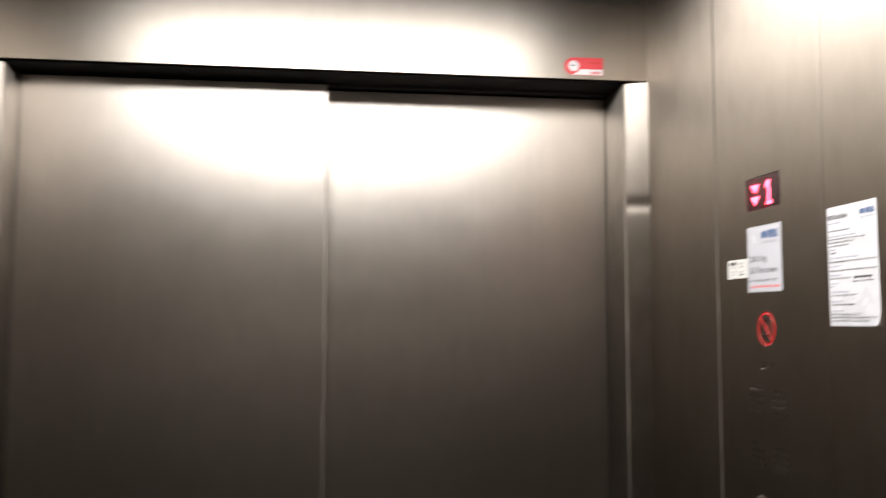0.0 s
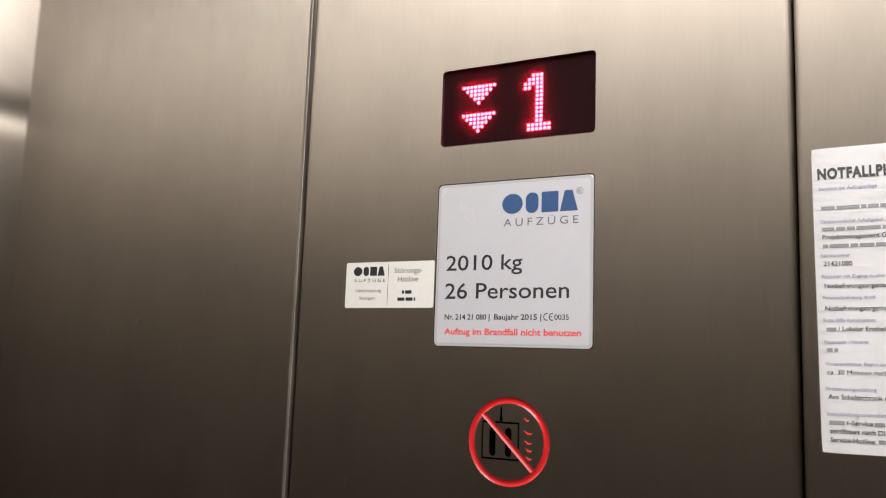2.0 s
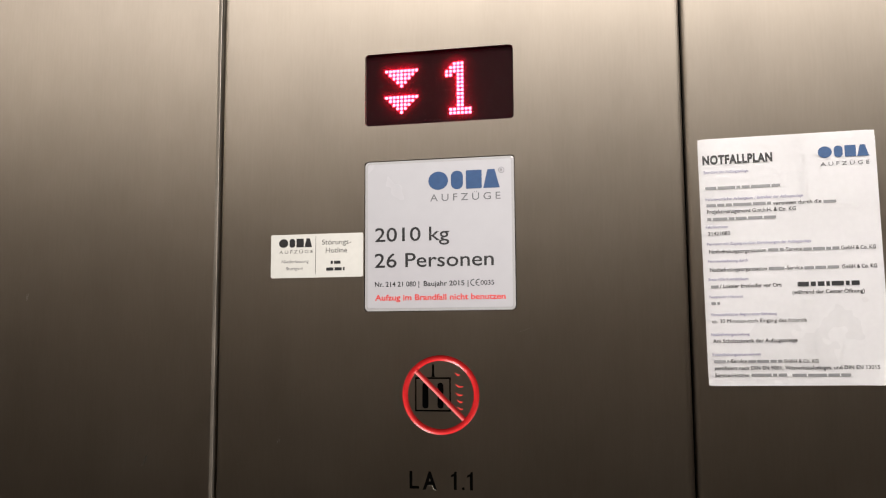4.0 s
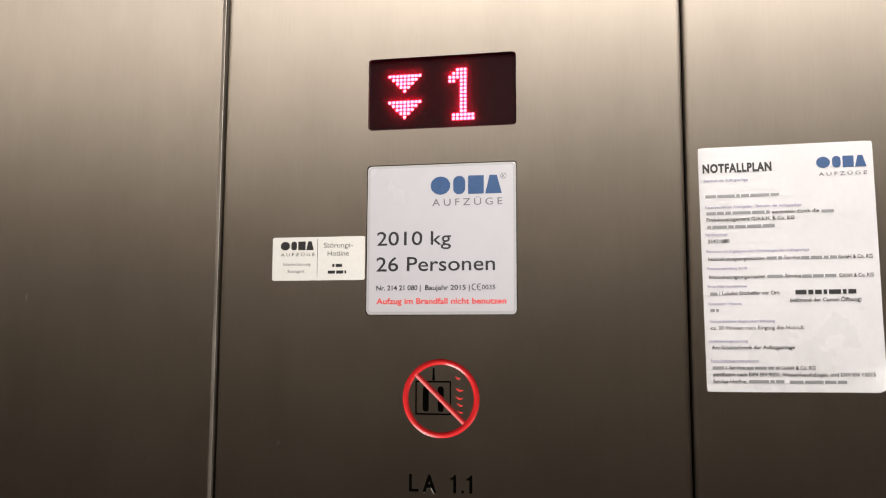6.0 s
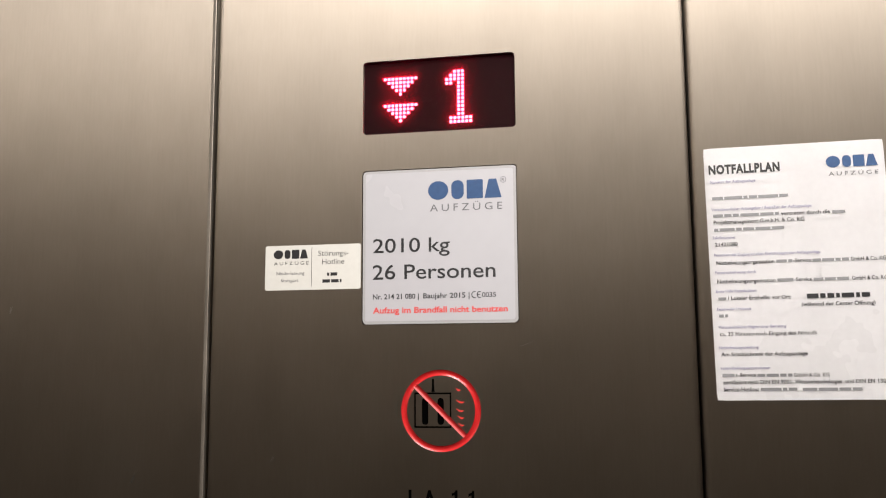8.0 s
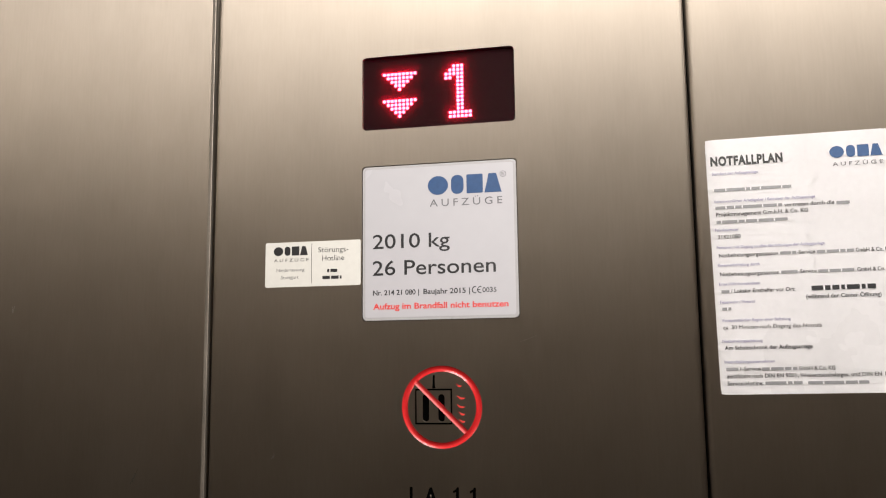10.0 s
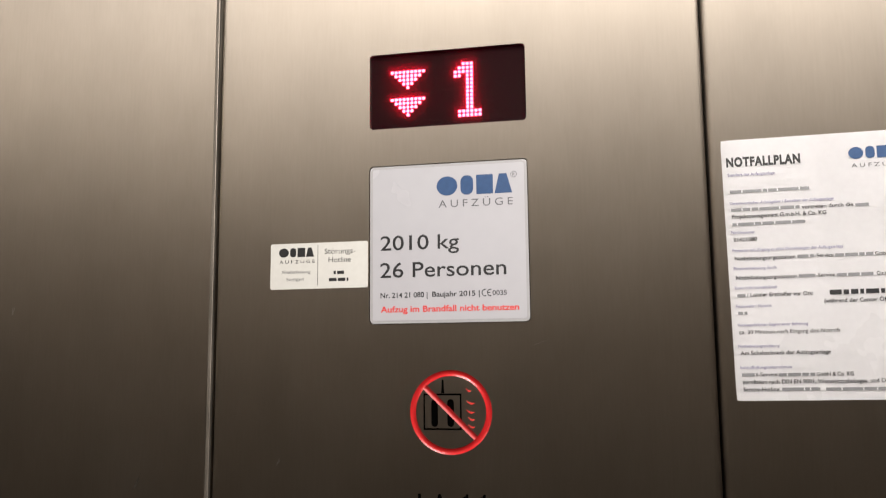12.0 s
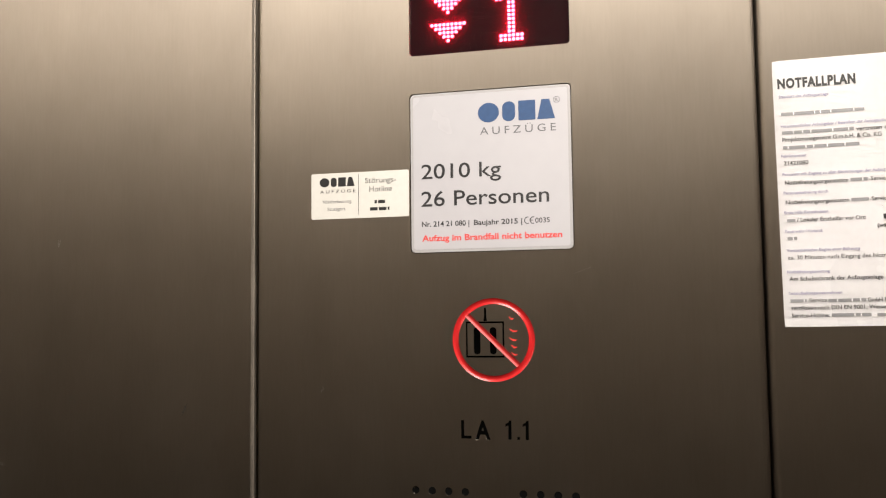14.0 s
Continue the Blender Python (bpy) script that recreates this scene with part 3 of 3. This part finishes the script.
# ---- emergency notice ----
notice = thing("emergency_notice", (0.0, -0.068, 1.441), "white laminated emergency notice with a lifted lower corner", "notice")
TILT_N = 0.55
at_notice = wall_at(0.0, 1.6430, 0.0, TILT_N)
NW, NH = 0.1370, 0.2035


def lift(x, y):
    """How far the sheet stands off the wall: a lifted lower corner and a faint wave."""
    d = max(0.0, 1 - math.hypot(NW - x, NH + y) / 0.030)
    return 0.0006 + 0.0060 * d * d + 0.00015 * math.sin(x * 40) * math.sin(y * 25)


bm = bmesh.new()
NX, NY = 22, 32
grid = [[None] * (NY + 1) for _ in range(NX + 1)]
for i in range(NX + 1):
    for k in range(NY + 1):
        x, y = NW * i / NX, -NH * k / NY
        if (i in (0, NX)) and (k in (0, NY)):
            r = 0.006 if (i == NX and k == NY) else 0.001
            x, y = x + (r * 0.4 if i == 0 else -r * 0.4), y + (-r * 0.4 if k == 0 else r * 0.4)
        grid[i][k] = bm.verts.new(at_notice @ Vector((x, y, lift(x, y))))
for i in range(NX):
    for k in range(NY):
        bm.faces.new((grid[i][k], grid[i][k + 1], grid[i + 1][k + 1], grid[i + 1][k]))
bmesh.ops.solidify(bm, geom=bm.faces[:], thickness=0.0003)
part("sheet", bm, PAPER, notice, "white laminated sheet", smooth=True)
FACE = 0.00085


def on_notice(y, z):
    return wall_at(y, z, FACE, TILT_N)


write(notice, on_notice(-0.0036, 1.6217), "NOTFALLPLAN", 0.0551, 0.0073, BLACK_INK, 0.05, 1.13, name="heading")
mark_shapes(notice, on_notice(-0.0936, 1.6227), 0.0384, 0.0094, BLUE_INK)
write(notice, on_notice(-0.0952, 1.6162), "AUFZÜGE", 0.0368, 0.0032, GREY_INK, 0.0, 1.5)
SMALL = ((0.0041, 0.0395, 1.6139, "Standort der Aufzugsanlage"), (0.0044, 0.0808, 1.5912, "Verantwortlicher Arbeitgeber / Betreiber der Aufzugsanlage"), (0.0044, 0.0221, 1.5681, "Fabriknummer"),
         (0.0047, 0.0853, 1.5540, "Personen mit Zugang zu allen Einrichtungen der Aufzugsanlage"), (0.0049, 0.0363, 1.5398, "Personenbefreiung durch"), (0.0049, 0.0358, 1.5248, "Erste Hilfe Kontaktdaten"),
         (0.0051, 0.0311, 1.5105, "Feuerwehr / Notarzt"), (0.0054, 0.0565, 1.4961, "Voraussichtlicher Beginn einer Befreiung"), (0.0051, 0.0350, 1.4799, "Notbefreiungsanleitung"), (0.0057, 0.0428, 1.4638, "Instandhaltungsunternehmen"))
for a, b, z, body in SMALL:
    write(notice, on_notice(-a, z), body, b - a, 0.0023, VIOLET_INK, 0.02)
PLAIN = ((0.0052, 0.0638, 1.6003), (0.0055, 0.0560, 1.5859), (0.0960, 0.1055, 1.5859), (0.0058, 0.0594, 1.5744), (0.0520, 0.0640, 1.5479), (0.0790, 0.1060, 1.5479), (0.0520, 0.0640, 1.5328),
         (0.0790, 0.1060, 1.5328), (0.0065, 0.0125, 1.5186), (0.0064, 0.0131, 1.5050), (0.0067, 0.0180, 1.4580), (0.0330, 0.0590, 1.4580), (0.0350, 0.0620, 1.4472), (0.0660, 0.1094, 1.4472))
for n, (a, b, z) in enumerate(PLAIN):
    word_bars(notice, on_notice(-a, z), b - a, 0.0023, BAR_INK, n + 40, 8)
word_bars(notice, on_notice(-0.0733, 1.5190), 0.0462, 0.0036, BLACK_INK, 70, 3)
LINES = ((0.0575, 0.0945, 1.5859, "vertreten durch die"), (0.0056, 0.0749, 1.5803, "Projektmanagement G.m.b.H. & Co. KG"), (0.0645, 0.0780, 1.5479, "-Service"), (0.1072, 0.1330, 1.5479, "GmbH & Co. KG"),
         (0.0645, 0.0780, 1.5328, "-Service"), (0.1072, 0.1330, 1.5328, "GmbH & Co. KG"), (0.0185, 0.0322, 1.4580, "-Service"), (0.0600, 0.0862, 1.4580, "GmbH & Co. KG"), (0.0059, 0.0234, 1.5621, "21421080"), (0.0061, 0.0505, 1.5472, "Notbefreiungsorganisation"), (0.0062, 0.0505, 1.5322, "Notbefreiungsorganisation"),
         (0.0136, 0.0614, 1.5187, "/ Lokaler Ersthelfer vor Ort:"), (0.0690, 0.1230, 1.5130, "(während der Center Öffnung)"), (0.0064, 0.0788, 1.4902, "ca. 30 Minuten nach Eingang des Notrufs"),
         (0.0065, 0.0712, 1.4742, "Am Schaltschrank der Aufzugsanlage"), (0.0068, 0.1305, 1.4523, "zertifiziert nach DIN EN 9001, Wasserhaushaltsges. und DIN EN 13015"), (0.0071, 0.0335, 1.4467, "Service-Hotline:"))
for a, b, z, body in LINES:
    write(notice, on_notice(-a, z), body, b - a, 0.0032, BLACK_INK, 0.0 if "M" in body else 0.012)
# the print lies on the sheet, also where its corner lifts
to_sheet = at_notice.inverted()
for ob in notice.children:
    if ob.name.split(".")[0] != "sheet":
        for v in ob.data.vertices:
            p = to_sheet @ (v.co + ob.location + notice.location)
            p.z += lift(p.x, p.y) - 0.0006
            v.co = at_notice @ p - ob.location - notice.location

# ---- red label on the header ----
tag = thing("header_label", (-0.18, DOOR_Y, 2.113), "red and white safety label on the door header", "sticker")
TW, TH = 0.109, 0.0495
outline = [(0.0248 - 0.0248 * math.sin(math.pi * i / 12), TH / 2 + TH / 2 * math.cos(math.pi * i / 12)) for i in range(13)] + [(TW, 0), (TW, TH)]
part("label_film", prism(bmesh.new(), head_at(-0.236, 2.1125), outline, 0.0001, 0.0004), PINK_FILM, tag)
part("label_strip", prism(bmesh.new(), head_at(-0.236, 2.1125, 0.00042), [(0.022, 0.001), (TW - 0.001, 0.001), (TW - 0.001, 0.0170), (0.045, 0.0170), (0.036, 0.008)], 0, 0.00006), PAPER, tag, "white strip")
part("label_disc", prism(bmesh.new(), head_at(-0.236, 2.1125, 0.00044), disc(0.0150, 0.0262, 0.0255, 28), 0, 0.0001), PAPER, tag, "white disc with a red edge")
word_bars(tag, head_at(-0.2185, 2.1380, 0.00058), 0.0160, 0.0028, GREY_INK, 80, 3)
word_bars(tag, head_at(-0.160, 2.1160, 0.00052), 0.0260, 0.0075, PINK_FILM, 81, 1.6)
word_bars(tag, head_at(-0.168, 2.1450, 0.00044), 0.0330, 0.0060, RED_INK, 82, 3)


# ---- scuffs on the wall sheets ----
def scuff(parent, y, z, length, width, lean, seed, skin=SCUFF):
    rnd, bm = random.Random(seed), bmesh.new()
    m = wall_at(y, z, 0.0, lean)
    for i in range(5):
        x, h = rnd.uniform(-1, 1) * width * 2, rnd.uniform(-0.3, 0.3) * length
        prism(bm, m, bar(x, h - length * rnd.uniform(0.15, 0.5), x + rnd.uniform(-1, 1) * width, h + length * rnd.uniform(0.15, 0.5), width * rnd.uniform(0.3, 0.9)), -0.0005, 0.00005)
    part("scuff", bm, skin, parent)


for n, (y, z, length, width, lean) in enumerate(((0.632, 1.521, 0.006, 0.0006, -10), (-0.180, 1.528, 0.05, 0.0004, 2), (-0.177, 1.398, 0.010, 0.0008, -15), (-0.188, 1.378, 0.003, 0.0006, 0), (0.693, 1.318, 0.012, 0.0005, 70))):
    scuff(wall_east, y, z, length, width, lean, n)
for n, (y, z, length, width, lean) in enumerate(((0.148, 1.4855, 0.014, 0.0001, -70), (0.3689, 1.3895, 0.006, 0.0004, -20))):
    scuff(panel, y, z, length, width, lean, n + 30)


def door_scuff(parent, x, y, z, length, width, lean, seed):
    rnd, bm = random.Random(seed), bmesh.new()
    m = head_at(x, z, 0.838 - y) @ Matrix.Rotation(radians(lean), 4, "Z")
    for i in range(4):
        u, h = rnd.uniform(-1, 1) * width * 2, rnd.uniform(-0.3, 0.3) * length
        prism(bm, m, bar(u, h - length * rnd.uniform(0.15, 0.5), u + rnd.uniform(-1, 1) * width, h + length * rnd.uniform(0.15, 0.5), width * rnd.uniform(0.3, 0.8)), -0.0005, 0.00005)
    part("scuff", bm, SCUFF, parent)


door_1, door_2 = bpy.data.objects["door_1"], bpy.data.objects["door_2"]
for n, (x, z, length, lean) in enumerate(((-1.15, 1.93, 0.012, -60), (-1.06, 1.44, 0.030, 10), (-1.40, 1.30, 0.020, 25))):
    door_scuff(door_1, x, 0.952, z, length, 0.0004, lean, n + 60)
for n, (x, z, length, lean) in enumerate(((-0.20, 1.56, 0.040, 8), (-0.62, 1.28, 0.025, -15), (-0.40, 1.16, 0.020, 30))):
    door_scuff(door_2, x, 1.012, z, length, 0.0004, lean, n + 70)
for n, (y, z, length, width, lean) in enumerate(((-0.215, 1.50, 0.030, 0.0003, 5), (0.50, 1.37, 0.012, 0.0003, -25), (-0.166, 1.466, 0.055, 0.0004, -52), (-0.190, 1.492, 0.040, 0.0003, -45), (0.462, 1.262, 0.016, 0.0003, 80))):
    scuff(wall_east, y, z, length, width, lean, n + 90, SMEAR)

# ---- call button below the speaker holes ----
button = thing("push_button", (0.0, 0.2595, 1.079), "round brushed steel push button on the operating panel", "button")
part("button_rim", ring_prism(bmesh.new(), wall_at(0.2595, 1.079), disc(0.0180, n=40), disc(0.0150, n=40), -0.0005, 0.0016), SCUFF, button, "raised steel rim")
part("button_cap", prism(bmesh.new(), wall_at(0.2595, 1.079), disc(0.0147, n=40), -0.0005, 0.0012, 0.0006), JAMB_STEEL, button, "smooth steel cap")
